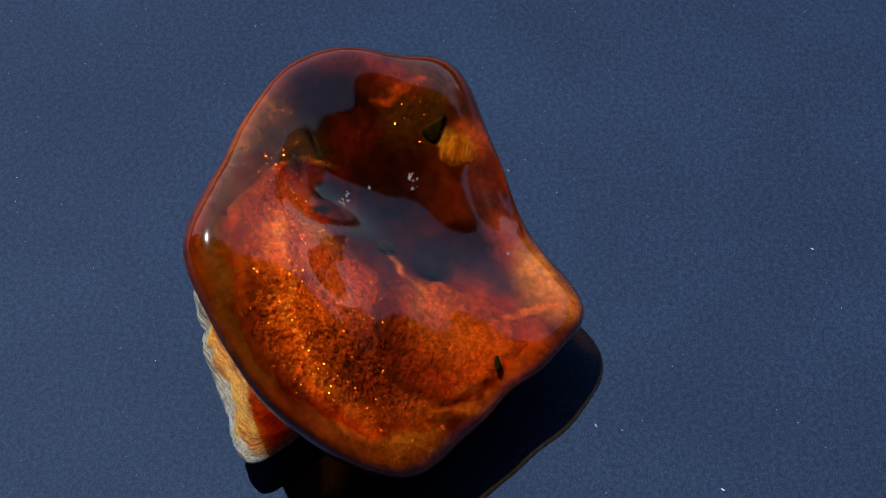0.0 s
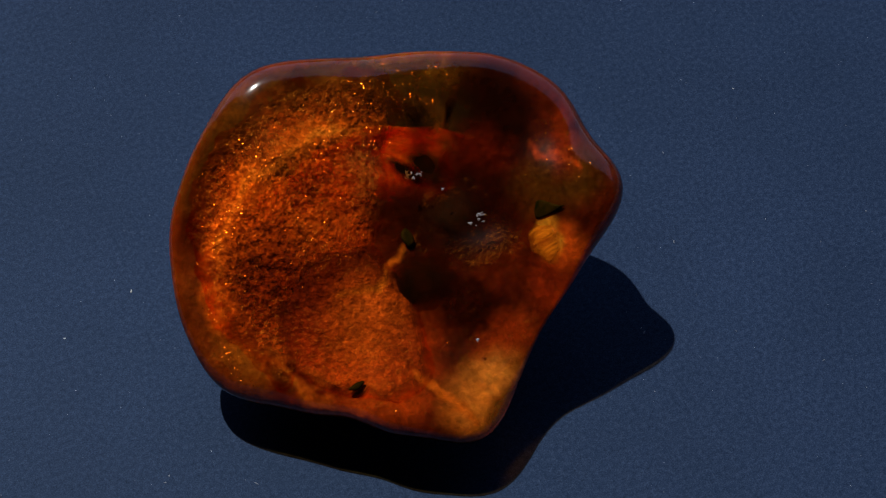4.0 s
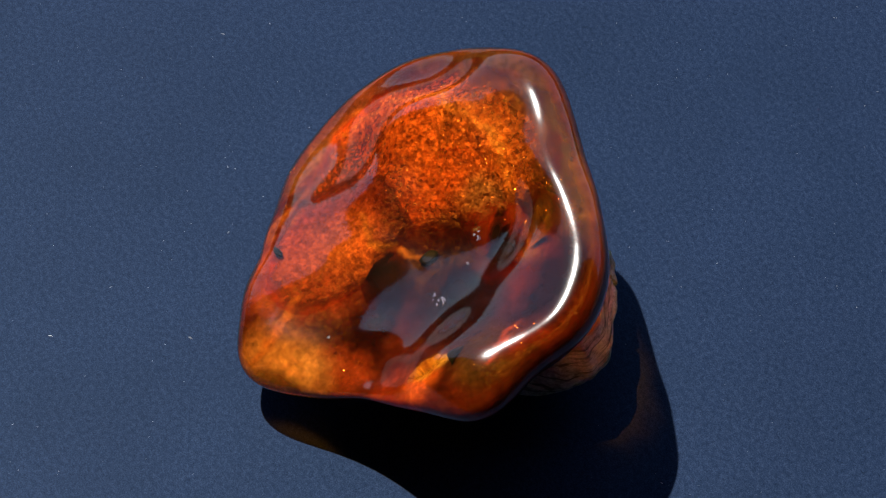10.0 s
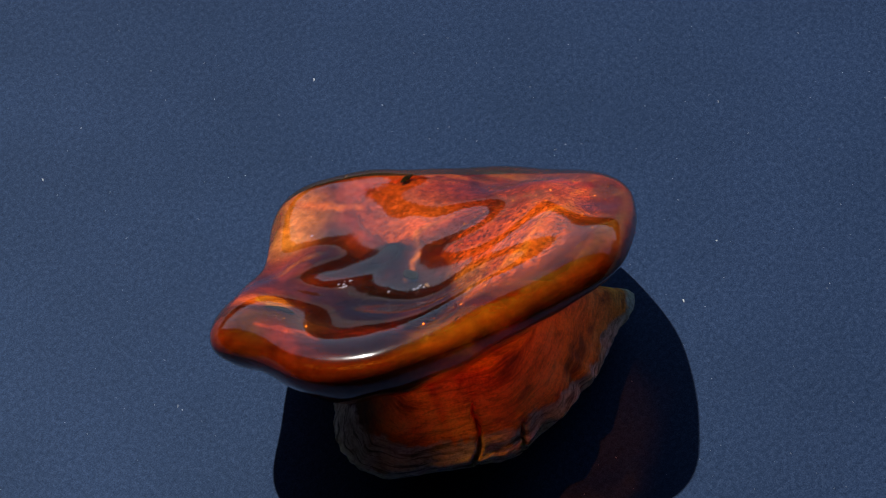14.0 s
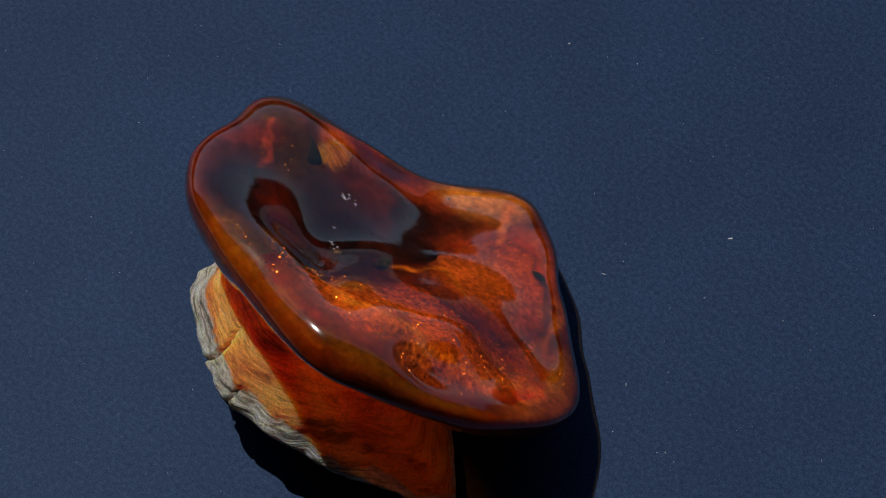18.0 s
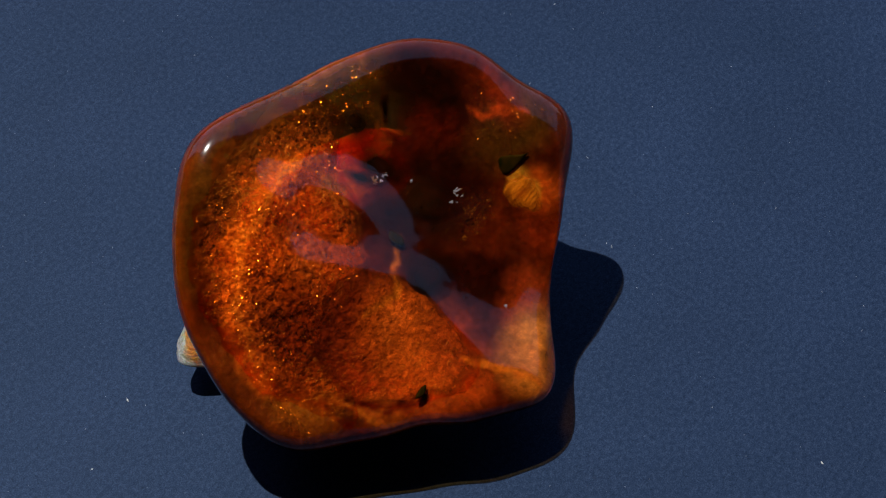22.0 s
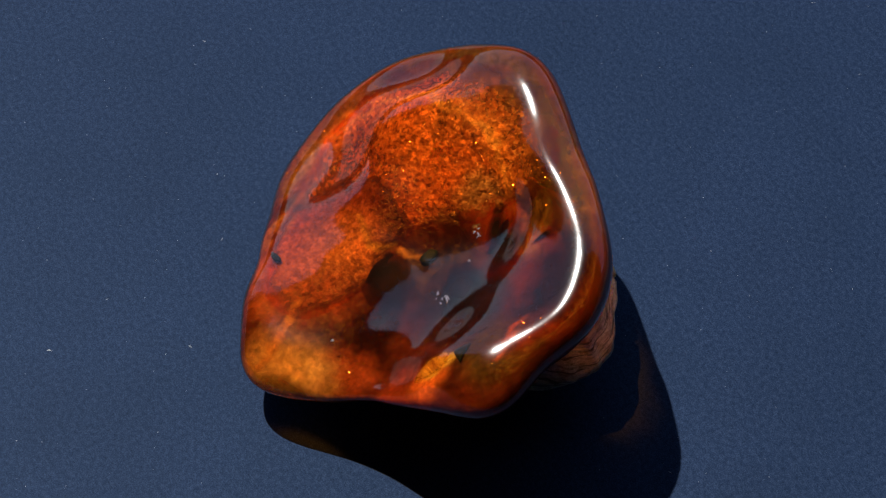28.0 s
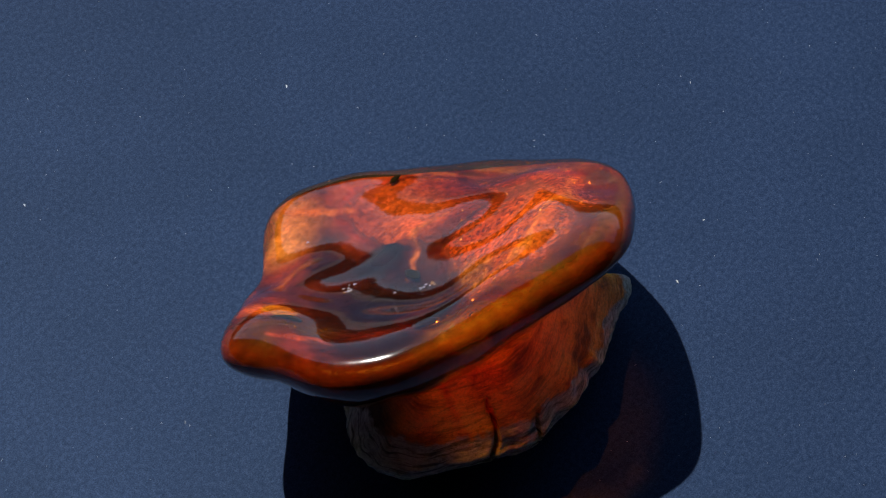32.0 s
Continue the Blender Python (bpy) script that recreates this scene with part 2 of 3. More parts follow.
# weathered crust: orange-brown inside, grey and layered at the outside
m_crust = Mat("crust")
k = m_crust
sep = k.node("ShaderNodeSeparateXYZ")
k.put(sep.inputs[0], k.co)
layers = k.noise(150, 6, 0.65, 0.6, k.stretched(0.7, 0.7, 2.6))
warm = k.ramp(layers, (0.30, (0.05, 0.010, 0.003)), (0.40, (0.50, 0.11, 0.016)), (0.52, (0.95, 0.30, 0.05)), (0.70, (1.0, 0.40, 0.10)))
warm = k.mix(1.0, warm, k.ramp(k.noise(420, 5, 0.7, 0.9, k.stretched(0.45, 0.45, 3.0)), (0.36, 0.50), (0.50, 0.95), (0.66, 1.1)), "MULTIPLY")
# dark side: dark amber, with part of the shade there painted in
warm = k.mix(blob(k, 0.62, 0.20, 0.28, 0.24, 20, 0.5), warm, (0.04, 0.008, 0.003))
# golden side: glow of light through the amber painted into the colour
warm = k.mix(k.math("MULTIPLY", blob(k, -0.30, 0.56, 0.36, 0.16, -25, 0.5), 0.75), warm, k.ramp(layers, (0.36, (0.20, 0.07, 0.01)), (0.52, (0.95, 0.33, 0.06)), (0.7, (1.0, 0.44, 0.11))))
grey = k.ramp(k.noise(480, 5, 0.7, 0.3, k.stretched(1.0, 1.0, 3.5)), (0.3, (0.14, 0.11, 0.09)), (0.5, (0.44, 0.38, 0.33)), (0.72, (0.66, 0.60, 0.54)))
rim = k.node("ShaderNodeAttribute", attribute_name="outer")
slant = k.math("MULTIPLY_ADD", sep.outputs[0], 0.30 / S, -0.01)
fac = k.math("ADD", k.math("ADD", rim.outputs["Fac"], slant), k.math("MULTIPLY", k.math("SUBTRACT", k.noise(170, 5, 0.6), 0.5), 0.9))
old = k.ramp(fac, (0.58, 0.0), (0.68, 1.0))
col = k.mix(old, warm, grey)
laminae = k.noise(520, 4, 0.6, 0.5, k.stretched(0.22, 0.22, 4.5))
col = k.mix(k.math("MULTIPLY_ADD", old, 0.7, 0.25), col, k.mix(1.0, col, k.ramp(laminae, (0.38, 0.22), (0.47, 0.95), (0.70, 1.1)), "MULTIPLY"))
k.set(Base_Color=k.mix(1.0, col, k.ramp(k.noise(2300, 3, 0.7), (0.3, 0.72), (0.6, 1.12)), "MULTIPLY"), Roughness=0.85)
k.put(k.bsdf.inputs["Subsurface Weight"], k.math("MULTIPLY_ADD", old, -0.6, 1.0))
k.put(k.bsdf.inputs["Subsurface Radius"], (1.0, 0.30, 0.05))
k.put(k.bsdf.inputs["Subsurface Scale"], 0.022)
k.bump(k.math("ADD", k.math("MULTIPLY", k.noise(420, 6, 0.7, 0.4, k.stretched(1.0, 1.0, 5.0)), 1.0), k.math("ADD", k.math("MULTIPLY", k.noise(2500, 3), 0.35), laminae)), 1.0, 0.0010)

m_card = Mat("card")
k = m_card
fine = k.math("ADD", k.math("MULTIPLY", k.noise(4200, 4, 0.8), 0.65), k.math("MULTIPLY", k.noise(1300, 4, 0.65), 0.35))
col = k.ramp(fine, (0.38, (0.0046, 0.0096, 0.0268)), (0.50, (0.0125, 0.0241, 0.0580)), (0.62, (0.0280, 0.0468, 0.0978)))
col = k.mix(1.0, col, k.ramp(k.noise(28, 5, 0.6), (0.3, 0.82), (0.7, 1.06)), "MULTIPLY")
k.set(Base_Color=col, Roughness=0.46)
k.put(k.bsdf.inputs["Specular IOR Level"], 0.10)
k.put(k.bsdf.inputs["Specular Tint"], (0.40, 0.62, 1.0))
k.bump(fine, 0.5, 0.00012)
m_dust = Mat("dust")
m_dust.set(Base_Color=m_dust.ramp(m_dust.node("ShaderNodeNewGeometry").outputs["Random Per Island"], (0, (0.08, 0.10, 0.14)), (0.7, (0.25, 0.28, 0.33)), (1, (0.5, 0.53, 0.56))), Roughness=0.8)
m_table = Mat("table_top")
m_table.set(Base_Color=m_table.ramp(m_table.noise(40, 4), (0.3, (0.03, 0.03, 0.035)), (0.7, (0.05, 0.05, 0.06))), Roughness=0.6)
m_ground = Mat("ground")
m_ground.set(Base_Color=m_ground.ramp(m_ground.noise(3, 5), (0.3, (0.05, 0.05, 0.04)), (0.7, (0.10, 0.10, 0.08))), Roughness=0.9)
m_wall = Mat("wall")
m_wall.set(Base_Color=m_wall.ramp(m_wall.noise(12, 4), (0.3, (0.035, 0.035, 0.035)), (0.7, (0.05, 0.05, 0.05))), Roughness=0.9)


# ---- building blocks ----
def part(name, bm, material, parent=None, label="", smooth=True, at=None):
    me = bpy.data.meshes.new(name)
    bm.normal_update()
    bm.to_mesh(me)
    bm.free()
    me.materials.append(material.m)
    for f in me.polygons:
        f.use_smooth = smooth
    ob = new(name, me)
    ob.parent = parent
    if at is not None:
        ob.matrix_basis = at
    if label:
        tagged(ob, label)
    return ob


def box(x0, x1, y0, y1, z0, z1):
    bm = bmesh.new()
    bmesh.ops.create_cube(bm, size=1)
    for v in bm.verts:
        v.co = ((x0 + x1) / 2 + v.co.x * (x1 - x0), (y0 + y1) / 2 + v.co.y * (y1 - y0), (z0 + z1) / 2 + v.co.z * (z1 - z0))
    return bm


# ---- the setting, unseen: ground and bench, dark walls and slab added to block sky ----
ground = tagged(part("ground", box(-300, 300, -300, 300, -0.80, -0.75), m_ground, smooth=False), "dull grey-green open ground below the table", "ground", kind="structure")
table_top = tagged(part("table_top", box(-0.6, 0.6, -0.5, 0.5, -0.75, -0.004), m_table, smooth=False), "dark matt masonry bench under the turntable", "bench", kind="structure")
# near walls, added so that the polish mirrors only part of the sky
wall = tagged(part("blocker_south", box(-3, 3, -1.0, -0.9, -0.75, 1.6), m_wall, smooth=False), "plain dark wall, unseen, added to block the sky behind", "wall", kind="structure")
for name, x in (("blocker_east", 0.95), ("blocker_west", -1.05)):
    tagged(part(name, box(x, x + 0.1, -0.9, 0.15 if x > 0 else 0.60, -0.75, 1.5), m_wall, smooth=False), "plain dark side wall, unseen, added to block the sky", "wall", kind="structure")
# far walls, added to darken low reflections in the polish
tagged(part("blocker_north", box(-14, 8, 6.0, 6.2, -0.75, 1.10), m_wall, smooth=False), "plain dark far wall, unseen, added as a low skyline", "wall", kind="structure")
tagged(part("blocker_far_east", box(8.0, 8.2, -6, 6.0, -0.75, 3.0), m_wall, smooth=False), "plain dark far side wall, unseen, added as a higher skyline", "wall", kind="structure")
# unseen slab, added to bound the sky that the polish mirrors
top_blocker = tagged(part("ceiling", box(-3, 3, -0.9, BLOCKER_Y, 1.5, 1.6), m_wall, smooth=False), "plain dark slab overhead, unseen, added to block the sky", "ceiling", kind="structure")

# ---- the turning card ----
bm = bmesh.new()
bmesh.ops.create_cone(bm, cap_ends=True, segments=160, radius1=0.16, radius2=0.16, depth=0.004)
bmesh.ops.translate(bm, verts=bm.verts, vec=(0, 0, -0.002))
turntable = tagged(new("turntable"), "turntable covered with dark blue matt card", "turntable")
part("card", bm, m_card, turntable, smooth=False)


def flecks(seed):
    """Dust and short fibres lying on the card."""
    rnd = random.Random(seed)
    bm = bmesh.new()
    places = [(-1.054, -0.257), (-1.711, 0.017), (-1.182, 0.498), (1.125, 0.001), (-0.603, -1.193)]
    while len(places) < 700:
        a, r = rnd.uniform(0, 2 * math.pi), 2.6 * math.sqrt(rnd.random())
        if r > 0.8:
            places.append((r * math.cos(a), r * math.sin(a)))
    for i, (x, y) in enumerate(places):
        big = i < 5 or rnd.random() < 0.03
        ln = rnd.uniform(0.005, 0.011) if big else rnd.uniform(0.0015, 0.0038)
        wd = ln * rnd.uniform(0.25, 0.9)
        t = rnd.uniform(0, math.pi)
        c, s = math.cos(t), math.sin(t)
        bend = rnd.uniform(-0.4, 0.4) * ln
        ring = []
        for du, dv in ((-ln, 0), (-ln * 0.3, wd * 0.5 + bend), (ln, bend * 0.4), (ln * 0.2, -wd * 0.5 + bend)):
            ring.append(bm.verts.new(((x + du * c - dv * s) * S, (y + du * s + dv * c) * S, 0.00003)))
        top = bm.verts.new((x * S, y * S, 0.00003 + wd * S * 0.5))
        for p, q in zip(ring, ring[1:] + ring[:1]):
            bm.faces.new((p, q, top))
    return bm


tagged(part("dust", flecks(3), m_dust, turntable, "pale dust flecks and fibres on the card", smooth=False), kind="stuff")


# ---- the stone ----
def wave(c, t):
    return c[0] + sum(c[2 * i - 1] * math.cos(i * t) + c[2 * i] * math.sin(i * t) for i in range(1, (len(c) + 1) // 2))


def smooth(x):
    x = min(1.0, max(0.0, x))
    return x * x * (3 - 2 * x)


def off_line(x, y, line):
    """Distance from (x, y) to a polyline."""
    best = 9.0
    for (ax, ay), (bx, by) in zip(line, line[1:]):
        dx, dy = bx - ax, by - ay
        t = min(1.0, max(0.0, ((x - ax) * dx + (y - ay) * dy) / (dx * dx + dy * dy)))
        best = min(best, math.hypot(x - ax - t * dx, y - ay - t * dy))
    return best


def net_points():
    """Places of the net's bumps, row by row."""
    out = []
    for j in range(-8, 9):
        for i in range(-8, 9):
            u, v = (i + 0.5 * (j % 2)) * NET, j * NET * 0.866
            if math.hypot(u, v) < wave(RIM, math.atan2(v, u)) * 0.93:
                out.append((u, v))
    return np.array(out)


NET_AT, NET_HIGH = net_points(), np.array(GENTLE)


def relief(x, y):
    """Hollows and swells of the polished top."""
    z = float(np.exp(-0.5 * ((NET_AT[:, 0] - x) ** 2 + (NET_AT[:, 1] - y) ** 2) / NET_WIDTH ** 2) @ NET_HIGH)
    for cx, cy, sx, sy, turn, amp in SWELLS:
        c, s = math.cos(radians(turn)), math.sin(radians(turn))
        a, b = (x - cx) * c + (y - cy) * s, -(x - cx) * s + (y - cy) * c
        z += amp * math.exp(-0.5 * ((a / sx) ** 2 + (b / sy) ** 2))
    for amp, width, line in TROUGHS:
        z += amp * math.exp(-0.5 * (off_line(x, y, line) / width) ** 2)
    return z


def level(t, rh, side, shrink=1.0):
    """A point of the stone's skin in its own plane: angle, share of the way to the rim, upper or lower side."""
    fade = smooth(rh)
    r = wave(RIM, t) * shrink
    c = CROWN if side > 0 else BELLY
    h = max(0.03, c[0] + (wave(c, t) - c[0]) * fade)
    w = LIFT[0] + (wave(LIFT, t) - LIFT[0]) * fade
    # a fuller, rounder shoulder on the thick side
    full = ROUND * math.exp(-0.5 * (((t - ROUND_AT + math.pi) % (2 * math.pi) - math.pi) / 0.9) ** 2) * fade
    w -= full
    h += full if side > 0 else -0.3 * full
    x, y = r * rh * math.cos(t), r * rh * math.sin(t)
    z = (MID[0] + MID[2] * x + MID[3] * y) * (1 - rh * rh) + w * rh * rh
    z += side * h * math.sqrt(max(0.0, 1 - rh ** (POWER_UP + 3.0 * math.exp(-0.5 * (((t - 0.9 + math.pi) % (2 * math.pi) - math.pi) / 0.9) ** 2) if side > 0 else POWER_LOW)))
    if side > 0:
        z += relief(x, y) * (1 - rh ** 6)
    return x, y, z


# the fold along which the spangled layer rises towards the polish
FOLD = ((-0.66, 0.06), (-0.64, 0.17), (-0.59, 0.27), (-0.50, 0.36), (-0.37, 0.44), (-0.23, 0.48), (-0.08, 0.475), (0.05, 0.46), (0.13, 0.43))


def heart_top(x, y, z, rh):
    """The cloudy heart lies under the polish, deeper in the middle."""
    deep = 0.003 + (0.094 + 0.03 * noise.noise(Vector((x * 3, y * 3, 4)))) * (1 - rh ** 4)
    return z - deep + 0.4 * max(0.0, deep - 0.016) * math.exp(-0.5 * (off_line(x, y, FOLD) / 0.045) ** 2)


# clouds inside, laid over one another: place, two widths, turn, softness, colour
CLOUDS = (
    (-0.74, 0.05, 0.12, 0.35, 10, 0.5, (0.22, 0.075, 0.03)),
    (-0.30, 0.62, 0.55, 0.13, 8, 0.5, (0.12, 0.068, 0.022)),
    (0.20, 0.58, 0.30, 0.11, -12, 0.6, (0.27, 0.195, 0.034)),
    (0.25, 0.05, 0.26, 0.22, 0, 0.5, (0.016, 0.004, 0.004)),
    (0.30, 0.27, 0.16, 0.09, 20, 0.6, (0.085, 0.012, 0.006)),
    (0.53, 0.32, 0.17, 0.18, 0, 0.5, (0.016, 0.004, 0.004)),
    (0.44, 0.22, 0.06, 0.10, 30, 0.7, (0.12, 0.016, 0.008)),
    (0.64, -0.02, 0.16, 0.12, 0, 0.5, (0.070, 0.040, 0.014)),
    (0.72, 0.08, 0.05, 0.12, -30, 0.6, (0.17, 0.030, 0.016)),
    (0.31, 0.39, 0.050, 0.085, 0, 0.5, (0.44, 0.30, 0.075)),
    (0.48, -0.36, 0.12, 0.11, 30, 0.5, (0.19, 0.036, 0.018)),
    (0.55, -0.27, 0.07, 0.08, 20, 0.6, (0.50, 0.14, 0.04)),
    (0.51, -0.19, 0.045, 0.085, -15, 0.35, (0.52, 0.37, 0.11)),
    (-0.36, -0.22, 0.26, 0.27, 0, 0.35, (0.20, 0.034, 0.014)),
    (-0.36, -0.44, 0.22, 0.11, -12, 0.5, (0.34, 0.085, 0.028)),
    (-0.19, -0.20, 0.17, 0.15, 20, 0.6, (0.42, 0.13, 0.045)),
    (-0.08, -0.38, 0.16, 0.13, 30, 0.6, (0.24, 0.055, 0.025)),
    (0.05, -0.42, 0.13, 0.08, 15, 0.7, (0.045, 0.012, 0.016)),
    (0.14, -0.30, 0.17, 0.10, -30, 0.6, (0.020, 0.004, 0.004)),
    (0.20, -0.44, 0.12, 0.07, 25, 0.6, (0.24, 0.05, 0.022)),
    (0.07, -0.63, 0.16, 0.125, 20, 0.6, (0.55, 0.33, 0.17)),
    (0.20, 0.02, 0.07, 0.06, 0, 0.6, (0.015, 0.006, 0.006)),
    (-0.58, -0.19, 0.05, 0.10, 15, 0.5, (0.045, 0.032, 0.011)),
    # next one: yellow glints at the lower left, painted as a colour patch
    (-0.68, -0.10, 0.05, 0.12, 12, 0.7, (0.24, 0.12, 0.035)),
    (-0.50, -0.33, 0.05, 0.10, 10, 0.6, (0.52, 0.20, 0.06)),
)
# the same for the spangled layer
GRAINS = (
    (-0.30, 0.20, 0.70, 0.70, 0, 0.3, (0.17, 0.066, 0.018)),
    # brighter towards the fold: its catching of the sun is partly painted in
    (-0.30, 0.20, 0.42, 0.34, 20, 0.6, (0.50, 0.095, 0.022)),
    (-0.28, 0.31, 0.36, 0.16, 25, 0.7, (0.92, 0.24, 0.055)),
    (0.07, 0.33, 0.11, 0.075, 25, 0.5, (0.62, 0.34, 0.17)),
    (0.06, 0.17, 0.12, 0.09, 10, 0.6, (0.14, 0.055, 0.030)),
    (-0.45, 0.06, 0.20, 0.14, 0, 0.6, (0.34, 0.062, 0.016)),
    (-0.20, -0.005, 0.10, 0.035, 12, 0.5, (0.040, 0.030, 0.010)),
)
# seams and painted glints: width, softness, colour, line
SEAMS_AND_GLINTS = (
    # first two: the fold's orange, with part of its sunlit brightness painted in
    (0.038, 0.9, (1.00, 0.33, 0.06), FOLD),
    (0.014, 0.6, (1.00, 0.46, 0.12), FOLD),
    (0.013, 0.8, (0.70, 0.26, 0.06), ((0.10, 0.45), (0.18, 0.40), (0.30, 0.33), (0.38, 0.36))),
    # next one: a red-orange glint painted as a line
    (0.011, 0.8, (0.48, 0.10, 0.03), ((0.58, 0.17), (0.62, 0.10), (0.67, 0.06), (0.71, -0.03))),
    (0.012, 0.8, (0.46, 0.20, 0.05), ((-0.26, -0.07), (-0.12, -0.10), (-0.05, -0.03), (0.05, 0.01))),
    (0.010, 0.8, (0.55, 0.22, 0.06), ((-0.16, -0.45), (-0.10, -0.52), (-0.03, -0.68))),
    (0.032, 0.8, (0.12, 0.020, 0.010), ((-0.40, 0.02), (-0.49, -0.08), (-0.52, -0.20), (-0.48, -0.34), (-0.38, -0.42))),
    # last one: the lower-left yellow glints painted as a streak
    (0.010, 0.8, (0.40, 0.18, 0.05), ((-0.70, -0.02), (-0.62, -0.12), (-0.56, -0.22), (-0.54, -0.32))),
)


def tones(u, v, grained):
    """Colours of the amber's inside at places of its plane; grained: in the spangled layer."""
    bend = np.array([(noise.noise(Vector((x * 6, y * 6, 2))) + 0.5 * noise.noise(Vector((x * 15, y * 15, 5))) + 0.35 * noise.noise(Vector((x * 36, y * 36, 5))),
                      noise.noise(Vector((x * 6, y * 6, 9))) + 0.5 * noise.noise(Vector((x * 15, y * 15, 7))) + 0.35 * noise.noise(Vector((x * 36, y * 36, 8)))) for x, y in zip(u, v)])
    x, y = u + 0.035 * bend[:, 0], v + 0.035 * bend[:, 1]
    veil = np.clip(0.5 + 0.55 * bend[:, 0] * bend[:, 1] + 0.45 * bend[:, 1], 0, 1)[:, None]
    col = np.array((0.022, 0.004, 0.003)) * (1 - veil) + np.array((0.13, 0.026, 0.012)) * veil
    for cu, cv, ru, rv, turn, soft, tone in CLOUDS + (GRAINS if grained else ()):
        c, s = math.cos(radians(turn)), math.sin(radians(turn))
        d = np.hypot(((x - cu) * c + (y - cv) * s) / ru, ((y - cv) * c - (x - cu) * s) / rv)
        f = np.clip((1 + soft - d) / (2 * soft), 0, 1)
        f = (f * f * (3 - 2 * f))[:, None]
        col = col * (1 - f) + np.array(tone) * f
    for width, soft, tone, line in SEAMS_AND_GLINTS:
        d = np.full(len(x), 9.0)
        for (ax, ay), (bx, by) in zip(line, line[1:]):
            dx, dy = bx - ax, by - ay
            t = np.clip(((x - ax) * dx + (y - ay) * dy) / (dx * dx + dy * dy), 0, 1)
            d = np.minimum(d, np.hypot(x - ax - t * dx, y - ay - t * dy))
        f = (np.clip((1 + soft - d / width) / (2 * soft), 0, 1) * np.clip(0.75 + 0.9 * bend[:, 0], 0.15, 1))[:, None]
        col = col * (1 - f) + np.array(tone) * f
    return col


def stain(ob, grained=False):
    """Gives a part of the stone's inside its colours."""
    me = ob.data
    co = np.zeros(len(me.vertices) * 3)
    me.vertices.foreach_get("co", co)
    co = co.reshape(-1, 3) / S
    rgba = np.ones((len(co), 4))
    rgba[:, :3] = tones(co[:, 0], co[:, 1], grained)
    me.attributes.new("tone", "FLOAT_COLOR", "POINT").data.foreach_set("color", rgba.ravel())
    return ob


def skin(n, rings, shrink=1.0, heart=False, rough=0.0):
    bm = bmesh.new()
    under = bm.verts.layers.float.new("under")
    flank = bm.verts.layers.float.new("flank")
    grid = {}
    for side in (1, -1):
        for j in range(rings + 1):
            rh = math.sin(math.pi / 2 * j / rings)
            for i in range(n):
                if side < 0 and j == rings:
                    grid[side, j, i] = grid[1, j, i]
                    continue
                if j == 0 and i:
                    grid[side, j, i] = grid[side, j, 0]
                    continue
                x, y, z = level(2 * math.pi * i / n, rh, side, shrink)
                if heart:
                    z = heart_top(x, y, z, rh) if side > 0 else z + 0.003
                p = Vector((x, y, z))
                if rough and side > 0:
                    p += (noise.noise_vector(p * 7) + noise.noise_vector(p * 22) * 0.4) * rough * (1 - rh ** 4)
                elif side < 0:
                    p += noise.noise_vector(p * 9) * 0.018 * (1 - rh ** 8)
                grid[side, j, i] = bm.verts.new(p * S)
                grid[side, j, i][flank] = smooth((rh - 0.92) / 0.07)
                grid[side, j, i][under] = 0.0 if side > 0 else 1.0 - smooth(rh * 5 - 3.7)
        for j in range(rings):
            for i in range(n):
                q = (i + 1) % n
                f = list(dict.fromkeys((grid[side, j, i], grid[side, j + 1, i], grid[side, j + 1, q], grid[side, j, q])))
                bm.faces.new(f if side > 0 else f[::-1])
    return bm


SLAB = Matrix([[SLAB_U[i], SLAB_V[i], SLAB_N[i], SLAB_C[i] * S] for i in range(3)] + [[0, 0, 0, 1]])
stone = tagged(new("amber_piece"), "polished translucent orange amber with grey weathered crust below", "amber")
part("polished_skin", skin(260, 72), m_glass, stone, "glossy clear orange-brown polished amber", at=SLAB)
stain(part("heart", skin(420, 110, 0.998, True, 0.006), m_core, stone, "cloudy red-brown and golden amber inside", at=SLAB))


def top_of_heart(x, y):
    t = math.atan2(y, x)
    rh = min(0.999, math.hypot(x, y) / (wave(RIM, t) * 0.998))
    return heart_top(*level(t, rh, 1, 0.998), rh)


def loop(points, n):
    """A closed smooth curve through points."""
    m = len(points)
    out = []
    for i in range(n):
        f = i / n * m
        j, t = int(f) % m, f - int(f)
        p = [Vector(points[(j + d) % m]) for d in (-1, 0, 1, 2)]
        out.append(0.5 * ((2 * p[1]) + (p[2] - p[0]) * t + (2 * p[0] - 5 * p[1] + 4 * p[2] - p[3]) * t * t + (3 * p[1] - p[0] - 3 * p[2] + p[3]) * t ** 3))
    return out


